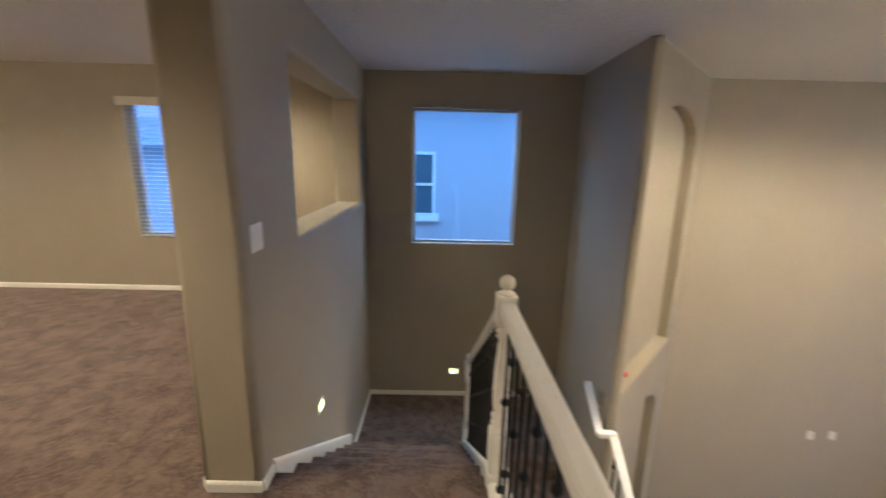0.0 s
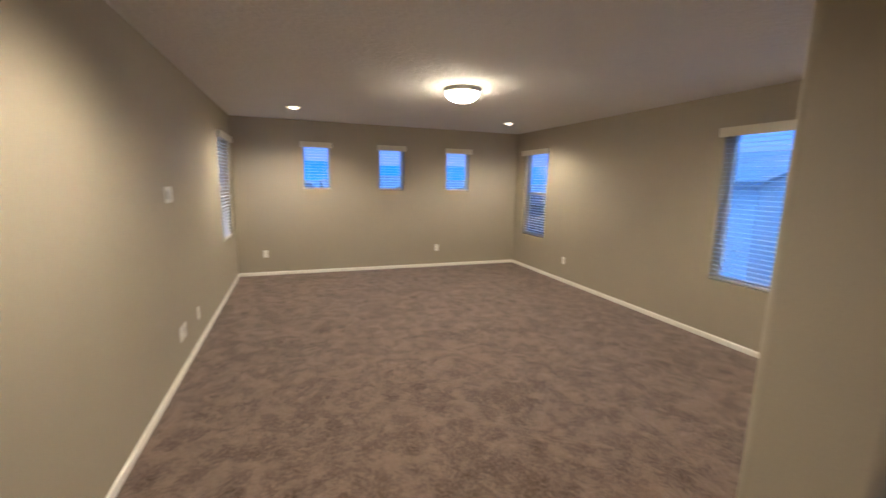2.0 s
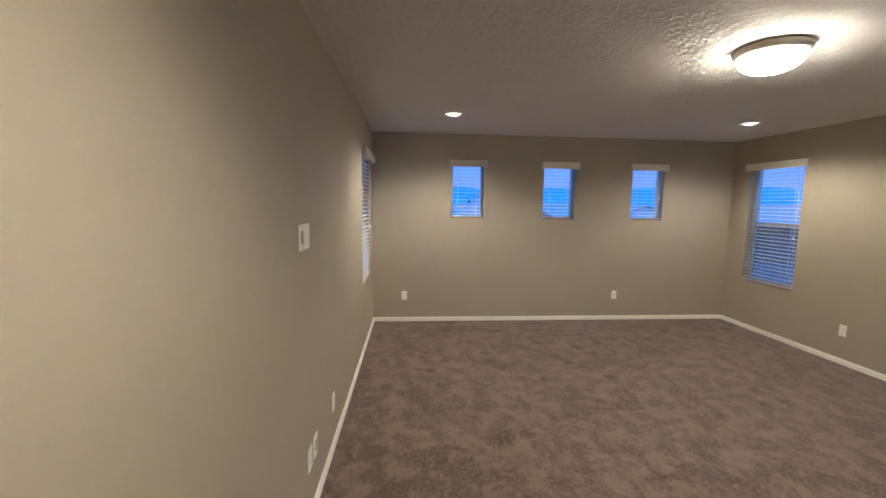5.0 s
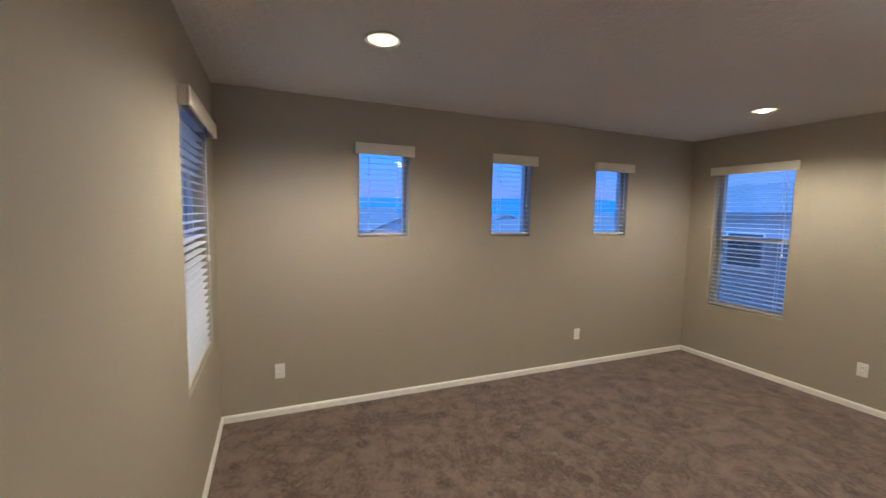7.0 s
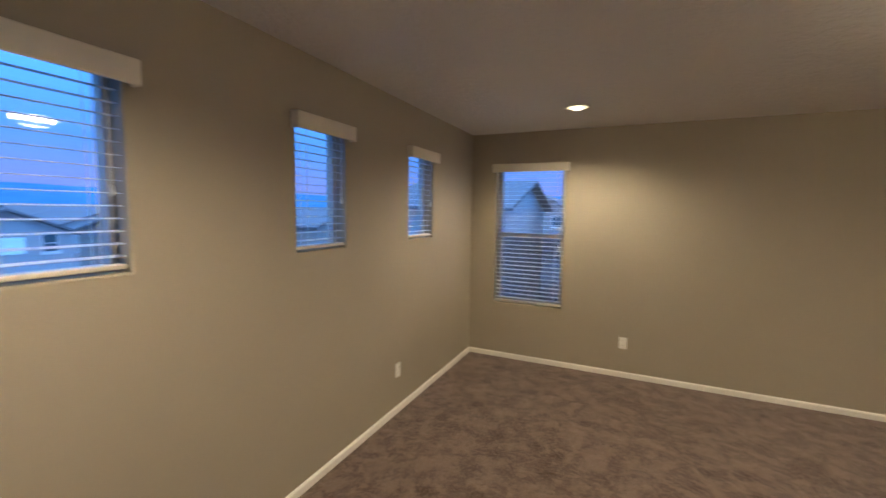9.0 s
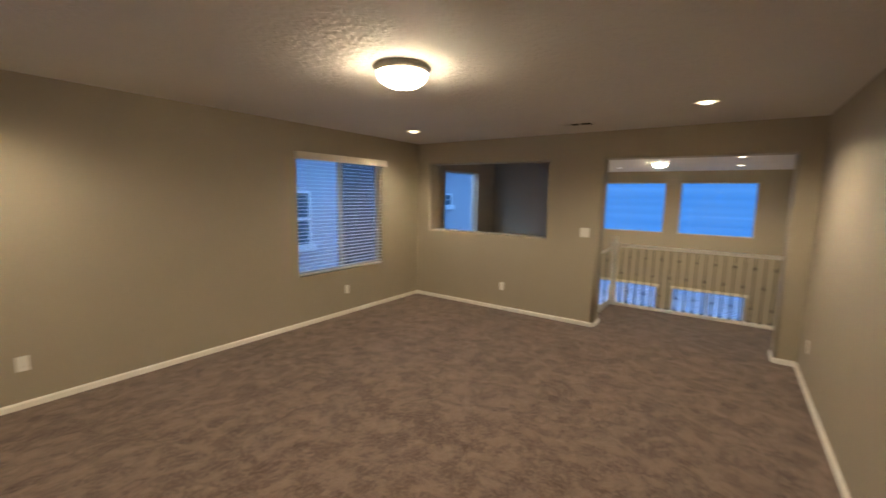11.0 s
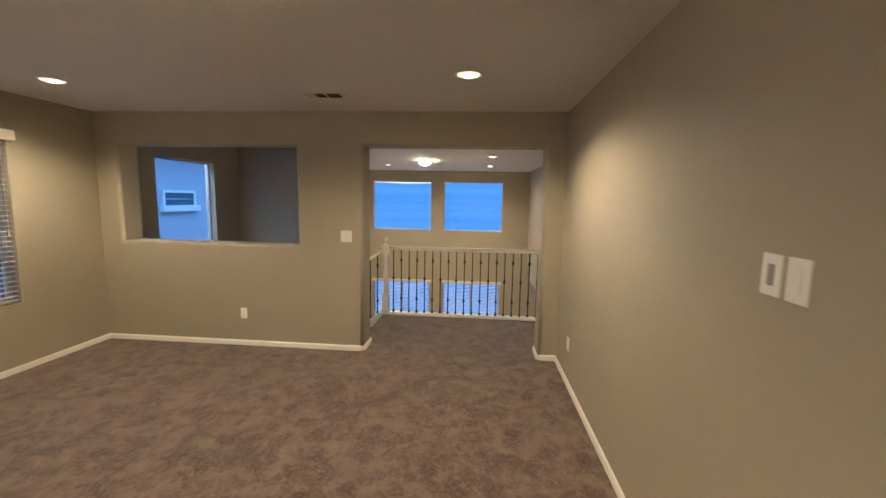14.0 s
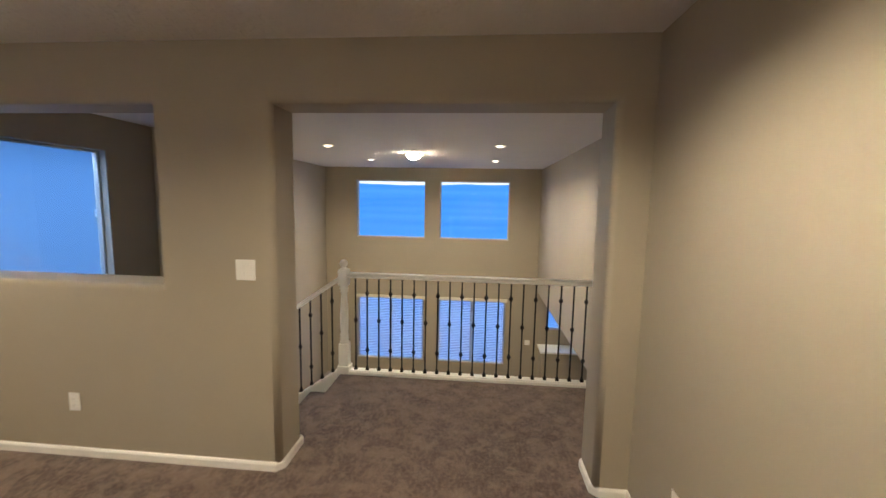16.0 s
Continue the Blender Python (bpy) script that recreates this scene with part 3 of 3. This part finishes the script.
k = 0
for a, b in W_WIN:
    k += 1
    window("window_%d" % k, place("west", a, WZ[0]), b - a, WZ[1] - WZ[0], "fixed", "small fixed window in an almond vinyl frame")
    blind(place("west", a, WZ[0]), b - a, WZ[1] - WZ[0], "white faux wood blind with open slats, small window")
for (a, b), style in zip(N_WIN, ("hung", "slider")):
    k += 1
    window("window_%d" % k, place("north", a, NZ[0]), b - a, NZ[1] - NZ[0], style, "tall vinyl window behind open blinds")
    blind(place("north", a, NZ[0]), b - a, NZ[1] - NZ[0], "white faux wood blind with open slats and cream valance")
k += 1
window("window_%d" % k, place("south", S_WIN[1], SZ[0]), S_WIN[1] - S_WIN[0], SZ[1] - SZ[0], "hung", "tall vinyl window behind white blinds")
blind(place("south", S_WIN[1], SZ[0]), S_WIN[1] - S_WIN[0], SZ[1] - SZ[0], "white faux wood blind with open slats and cream valance", 4, (0.04, 0.055))
k += 1
window("window_%d" % k, place("north", ST_WIN[0], STZ[0]), ST_WIN[1] - ST_WIN[0], STZ[1] - STZ[0], "fixed", "large bare fixed window over the stairs")
for a, b in G_WIN:
    k += 1
    window("window_%d" % k, place("east", b, GZ[0]), b - a, GZ[1] - GZ[0], "fixed", "large bare fixed window of the great room")
    k += 1
    window("window_%d" % k, place("east", b, GLZ[0]), b - a, GLZ[1] - GLZ[0], "double", "large lower window behind blinds")
    blind(place("east", b, GLZ[0]), b - a, GLZ[1] - GLZ[0], "wide white faux wood blind with open slats", 4, (0.03, 0.03))
k += 1
window("window_%d" % k, place("east", SIDE_WIN[1], SIDEZ[0]), SIDE_WIN[1] - SIDE_WIN[0], SIDEZ[1] - SIDEZ[0], "fixed", "small bare window of the lower alcove")


# ---- lamps ----
def dome_lamp(x, y, glass, label, size=1.0):
    d = thing("ceiling_lamp", pose(x, y, TOP) @ Matrix.Scale(size, 4), label, "ceiling lamp", "flush dome lamps")
    part("rim", lathe(bmesh.new(), [(0.10, -0.001), (0.172, -0.001), (0.180, -0.010), (0.176, -0.026), (0.164, -0.043), (0.10, -0.043)], 40), NICKEL, d, "brushed nickel rim")
    prof = [(max(0.004, 0.158 * math.cos(math.pi / 2 * i / 10)), -0.044 - 0.092 * math.sin(math.pi / 2 * i / 10)) for i in range(11)]
    part("shade", lathe(bmesh.new(), prof, 40), glass, d, "lit opal glass bowl")
    part("finial", lathe(bmesh.new(), [(0.010, -0.135), (0.012, -0.141), (0.004, -0.150)], 12), NICKEL, d)
    return d


def can_lamp(x, y, lens, watts):
    c = thing("recessed_light", pose(x, y, TOP), "lit round recessed ceiling light with white trim", "recessed light", "recessed ceiling lights")
    bm = bmesh.new()
    rings = [(0.098, -0.0005), (0.098, -0.006), (0.090, -0.010), (0.078, -0.006), (0.074, -0.0005)]
    steps, loops = 36, []
    for r_, z_ in rings:
        loops.append([bm.verts.new((r_ * math.cos(2 * math.pi * i / steps), r_ * math.sin(2 * math.pi * i / steps), z_)) for i in range(steps)])
    for a, b in zip(loops, loops[1:] + loops[:1]):
        for i in range(steps):
            bm.faces.new((a[i], a[(i + 1) % steps], b[(i + 1) % steps], b[i]))
    part("trim_ring", bm, VENT, c, "white trim ring")
    part("lens", lathe(bmesh.new(), [(0.074, -0.0012), (0.074, -0.004), (0.05, -0.0055), (0.004, -0.006)], 28), lens, c, "lit frosted lens")
    part("bulb", lathe(bmesh.new(), [(0.046, -0.0062), (0.042, -0.012), (0.030, -0.018), (0.004, -0.021)], 24), CAN_BULB, c, "bright bulb face")
    beam = bpy.data.lights.new("recessed_beam", "SPOT")
    beam.energy, beam.color, beam.spot_size, beam.spot_blend, beam.shadow_soft_size = watts, LAMP[:3], radians(155), 0.65, 0.06
    lamp = new("recessed_beam", beam)
    lamp.location = (x, y, TOP - 0.075)


dome_lamp(-4.305, 2.15, DOME_GLASS, "lit flush ceiling lamp with opal bowl and nickel rim")
for x, y, watts in ((-6.21, 0.60, 128), (-6.21, 3.70, 106), (-2.29, 0.613, 126), (-2.225, 3.76, 104)):
    can_lamp(x, y, CAN_LENS, watts)
dome_lamp(3.98, 1.75, GREAT_DOME, "lit flush ceiling lamp in the great room", 0.76)
for x, y, watts in ((3.0, 2.94, 165), (5.08, 2.82, 120), (2.95, 0.28, 180), (5.12, 0.27, 120)):
    can_lamp(x, y, GREAT_CAN, watts)

# ceiling vent
vent = thing("ceiling_vent", pose(-1.755, 1.83, TOP), "white metal ceiling air register with louvres darkened for shade", "vent")
bm = bmesh.new()
for a, b in (((-0.10, -0.18, -0.008), (0.10, -0.15, -0.0005)), ((-0.10, 0.15, -0.008), (0.10, 0.18, -0.0005)), ((-0.10, -0.15, -0.008), (-0.07, 0.15, -0.0005)), ((0.07, -0.15, -0.008), (0.10, 0.15, -0.0005))):
    box(bm, a, b, 0.002, 1)
part("frame", bm, VENT, vent)
# flat dark sheet, the shade inside the duct put into its colour
part("backing", boxed((-0.07, -0.15, -0.0015), (0.07, 0.15, -0.0005)), DUCT_SHADE, vent, "flat dark sheet for the shade behind the slats")
part("divider", boxed((-0.07, -0.034, -0.009), (0.07, -0.020, -0.001), 0.002, 1), VENT, vent)
slat = mesh_of("slat", boxed((-0.07, -0.006, -0.001), (0.07, 0.006, 0.001)), VENT)
# slats of the shaded group take the same dark colour
thin_slat = mesh_of("slat", boxed((-0.07, -0.0035, -0.0006), (0.07, 0.0035, 0.0006)), DUCT_SHADE)
for i in range(13):
    y = -0.138 + 0.023 * i
    s = new("slat", thin_slat if y < 0.055 else slat)
    s.parent, s.location, s.rotation_euler = vent, (0, y, -0.006), (radians(50 if y < 0.055 else -40), 0, 0)


# ---- switches and outlets; local frame: x along, y out of the wall towards the room is -y, z up ----
def plate(kind, m, label, w=0.072, h=0.115):
    names = {"outlet": "outlet", "switch": "light_switch", "double": "light_switch", "blank": "wall_plate"}
    p = thing(names[kind], m, label, names[kind].replace("_", " "), "wall plates")
    part("plate", boxed((-w / 2, -0.006, -h / 2), (w / 2, -0.0005, h / 2), 0.003, 2), PLASTIC, p)
    if kind == "outlet":
        for z in (-0.021, 0.021):
            part("socket", boxed((-0.016, -0.0085, z - 0.014), (0.016, -0.005, z + 0.014), 0.003, 2), PLASTIC, p)
            for x in (-0.006, 0.006):
                part("slot", boxed((x - 0.0012, -0.0092, z - 0.004), (x + 0.0012, -0.008, z + 0.005)), SLOT, p)
    if kind in ("switch", "double"):
        for x in ((0,) if kind == "switch" else (-0.023, 0.023)):
            part("rocker", boxed((x - 0.016, -0.010, -0.033), (x + 0.016, -0.005, 0.033), 0.003, 2), PLASTIC, p)
    if kind == "blank":
        part("insert", boxed((-0.012, -0.0085, -0.030), (0.012, -0.005, 0.030), 0.002), SLOT, p)
    return p


for y in (0.105, 2.975):
    plate("outlet", pose(WEST, y, 0.347, 0, 0, 90), "white plastic power outlet low on the wall")
for x in (-5.785, -2.655):
    plate("outlet", pose(x, NORTH, 0.343, 0, 0, 0), "white plastic power outlet low on the wall")
plate("outlet", pose(EAST, 2.988, 0.35, 0, 0, -90), "white plastic power outlet low on the partition")
plate("double", pose(EAST, 1.856, 1.205, 0, 0, -90), "white double rocker light switch by the doorway", 0.116, 0.118)
plate("double", pose(EAST2, 1.82, 1.205, 0, 0, 90), "white double rocker switch at the stair head", 0.116, 0.125)
plate("blank", pose(-3.97, SOUTH, 1.41, 0, 0, 180), "white media wall plate with a dark slot", 0.078, 0.118)
plate("switch", pose(-4.065, SOUTH, 1.41, 0, 0, 180), "white wall plate high on the wall", 0.078, 0.118)
plate("outlet", pose(-4.03, SOUTH, 0.315, 0, 0, 180), "white plastic power outlet low on the wall")
plate("blank", pose(-4.14, SOUTH, 0.315, 0, 0, 180), "white cable wall plate low on the wall")
plate("outlet", pose(-4.63, SOUTH, 0.30, 0, 0, 180), "white plastic power outlet low on the wall")
plate("outlet", pose(-1.63, SOUTH, 0.36, 0, 0, 180), "white plastic power outlet near the doorway")
for x in (4.77, 5.05):
    plate("outlet", pose(x, NORTH, -1.79, 0, 0, 0), "white wall plate on the great room wall")

plate("double", pose(GREAT_E, -0.76, -1.98, 0, 0, -90), "white double switch plate on the great room wall", 0.13, 0.13)


def night_light(m):
    p = thing("night_light", m, "lit step light in a white wall plate", "night light", "stair night lights")
    part("plate", boxed((-0.065, -0.006, -0.042), (0.065, -0.0005, 0.042), 0.003, 2), PLASTIC, p)
    part("lens", boxed((-0.045, -0.010, -0.024), (0.045, -0.005, 0.024), 0.003, 2), NIGHT, p, "glowing lens")


night_light(pose(EAST2, 2.605, -0.158, 0, 0, 90))
night_light(pose(0.185, NORTH, -0.975, 0, 0, 0))

# ---- outdoors ----
bm = bmesh.new()
N_SEG = 48
inner = [bm.verts.new((1500 * math.cos(2 * math.pi * i / N_SEG), 1500 * math.sin(2 * math.pi * i / N_SEG), -3.3)) for i in range(N_SEG)]
bm.faces.new(inner)
solid("ground", bm, SOIL, "pale desert ground at dusk", "ground")


def ridge(name, cx, cy, radius, a0, a1, base, top, rough, mat, label):
    bm = bmesh.new()
    steps, prev = 90, None
    for i in range(steps + 1):
        a = radians(a0 + (a1 - a0) * i / steps)
        p = Vector((cx + radius * math.cos(a), cy + radius * math.sin(a), 0))
        h = top + rough * noise.fractal(p * (3.5 / radius), 1.0, 2.0, 4)
        q = bm.verts.new((p.x, p.y, base)), bm.verts.new((p.x * 1.04, p.y * 1.04, h))
        if prev:
            bm.faces.new((prev[0], q[0], q[1], prev[1]))
        prev = q
    solid(name, bm, mat, label, "hills")


# both ranges glow, the blue haze is emitted colour
ridge("backdrop_hills_west", 0, 0, 900, 95, 265, -3.3, 36, 9, HAZE_W, "blue mountain range backdrop with haze put into its glow")
ridge("backdrop_hills_east", 0, 0, 52, -45, 45, -3.3, 3.85, 0.3, HAZE_E, "blue slope backdrop with haze put into its glow")


# added glowing sheet that gives the bright strip of sky over the slope
SKY_STRIP = backdrop_glow_material("sky_strip_glow", (0.55, 0.72, 0.90), (0.95, 0.97, 0.92), 1.5)
ridge("backdrop_sky_strip_east", 0, 0, 95, -40, 40, 2.0, 8.5, 1.0, SKY_STRIP, "pale glowing backdrop sheet for the bright low sky")


def house(x0, x1, y0, y1, eave, ridge_h, along, wall_mat, rows, label):
    """A stuccoed house with a gabled tile roof, eaves, and framed windows on its sides (side, u, z, w, h)."""
    g = -3.3
    h = thing("house", pose((x0 + x1) / 2, (y0 + y1) / 2, g), label, "house")
    hx, hy = (x1 - x0) / 2, (y1 - y0) / 2
    ez, rz = eave - g, ridge_h - g
    bm = bmesh.new()
    if along == "x":
        out = [(-hx, -hy, 0), (-hx, hy, 0), (-hx, hy, ez), (-hx, 0, rz), (-hx, -hy, ez)]
        prism(bm, out, (2 * hx, 0, 0))
    else:
        out = [(-hx, -hy, 0), (hx, -hy, 0), (hx, -hy, ez), (0, -hy, rz), (-hx, -hy, ez)]
        prism(bm, out, (0, 2 * hy, 0))
    part("wall", bm, wall_mat, h)
    o, t = 0.45, 0.16
    for s in (-1, 1):
        bm = bmesh.new()
        if along == "x":
            sl = (rz - ez) / hy
            prism(bm, [(-hx - o, 0, rz + 0.02), (-hx - o, s * (hy + o), ez - sl * o + 0.02), (-hx - o, s * (hy + o), ez - sl * o + t), (-hx - o, 0, rz + t)], (2 * hx + 2 * o, 0, 0))
        else:
            sl = (rz - ez) / hx
            prism(bm, [(0, -hy - o, rz + 0.02), (s * (hx + o), -hy - o, ez - sl * o + 0.02), (s * (hx + o), -hy - o, ez - sl * o + t), (0, -hy - o, rz + t)], (0, 2 * hy + 2 * o, 0))
        part("roof", bm, ROOF, h)
    for side, u, z, w, hh in rows:
        zz = z - g
        cx, cy = (x0 + x1) / 2, (y0 + y1) / 2
        if side == "s":
            m = pose(u - cx, -hy, zz)
        elif side == "n":
            m = pose(u - cx, hy, zz, 0, 0, 180)
        elif side == "e":
            m = pose(hx, u - cy, zz, 0, 0, 90)
        else:
            m = pose(-hx, u - cy, zz, 0, 0, -90)
        f = bmesh.new()
        for a, b in (((-w / 2 - 0.06, -0.05, 0), (-w / 2, 0.0, hh)), ((w / 2, -0.05, 0), (w / 2 + 0.06, 0.0, hh)), ((-w / 2 - 0.06, -0.05, hh), (w / 2 + 0.06, 0.0, hh + 0.06)), ((-w / 2, -0.05, hh * 0.48), (w / 2, 0.0, hh * 0.52)), ((-w / 2 - 0.14, -0.12, -0.16), (w / 2 + 0.14, 0.0, 0))):
            box(f, a, b)
        win = part("window", f, TRIM, h, "pale framed house window")
        win.matrix_local = m
        part("pane", boxed((-w / 2, -0.012, 0), (w / 2, -0.002, hh)), DARKPANE, win)
    return h


house(-3.6, 7.4, 8.70, 19.0, 3.0, 4.9, "x", STUCCO, [("s", -0.64, 0.40, 0.90, 1.22), ("s", 5.35, 1.30, 1.10, 0.34)], "pale two-storey stuccoed neighbour house with framed windows")
house(-16.0, -10.35, 16.0, 24.0, 1.75, 2.95, "x", STUCCO, [("s", -13.5, -0.2, 1.2, 1.2)], "pale stuccoed house with a gabled tile roof")
house(-8.5, 1.0, 20.5, 29.0, 2.0, 3.5, "x", STUCCO_TAN, [("s", -6.0, -0.5, 1.2, 1.2)], "tan stuccoed house behind the neighbour's yard")
house(-14.0, 2.0, -22.0, -13.0, -0.6, 1.4, "x", STUCCO, [("n", -9.5, -2.2, 1.2, 1.2), ("n", -3.0, -2.2, 1.2, 1.2)], "pale stuccoed neighbour house beside the yard")
random.seed(4)
for i in range(15):
    x = -34 - (i // 5) * 21 + random.uniform(-3, 3)
    y = -24 + (i % 5) * 15.5 + random.uniform(-2, 2) + (i // 5) * 4
    if i == 2:
        continue
    wide, deep = random.uniform(9, 11.5), random.uniform(9, 11)
    e = random.choice((-0.4, -0.1, 0.3)) - 0.5 * (i // 5 == 0)
    wins = [("e", y + v, e - 1.6, 1.1, 1.1) for v in (-wide * 0.28, wide * 0.05, wide * 0.3)]
    house(x - deep, x, y - wide / 2, y + wide / 2, e, e + random.uniform(1.3, 1.9), random.choice("xy"), random.choice((STUCCO, STUCCO_TAN)), wins, "distant stuccoed house with tile roof at dusk")
for i in range(5):
    x = -30 + i * 14.5
    house(x - 5, x + 5, 40 + (i % 2) * 6, 50 + (i % 2) * 6, 1.6, 3.6, "y" if i % 2 else "x", STUCCO_TAN, [("s", x - 2.5, 0, 1.2, 1.2), ("s", x + 2.5, 0, 1.2, 1.2)], "distant tan stuccoed house at dusk")
lit_house = house(-44.0, -34.0, 6.9, 12.1, 0.1, 1.25, "x", STUCCO, [("e", 11.2, -0.9, 0.6, 0.9)], "pale gabled house with a lit teal window and porch lamp")
TEAL = lamp_material("lit_teal_pane", 0.3, (0.10, 0.55, 0.85, 1))
PORCH = lamp_material("lit_porch_lamp", 6.0, (1.0, 0.62, 0.22, 1))
part("lit_pane", boxed((5.0, -0.7, 2.35), (5.06, 0.7, 3.2), 0.01), TEAL, lit_house, "lit teal window")
part("porch_lamp", lathe(bmesh.new(), [(0.05, 2.5), (0.14, 2.6), (0.14, 2.85), (0.04, 2.95)], 10, (5.15, -1.6)), PORCH, lit_house, "glowing amber porch lamp")
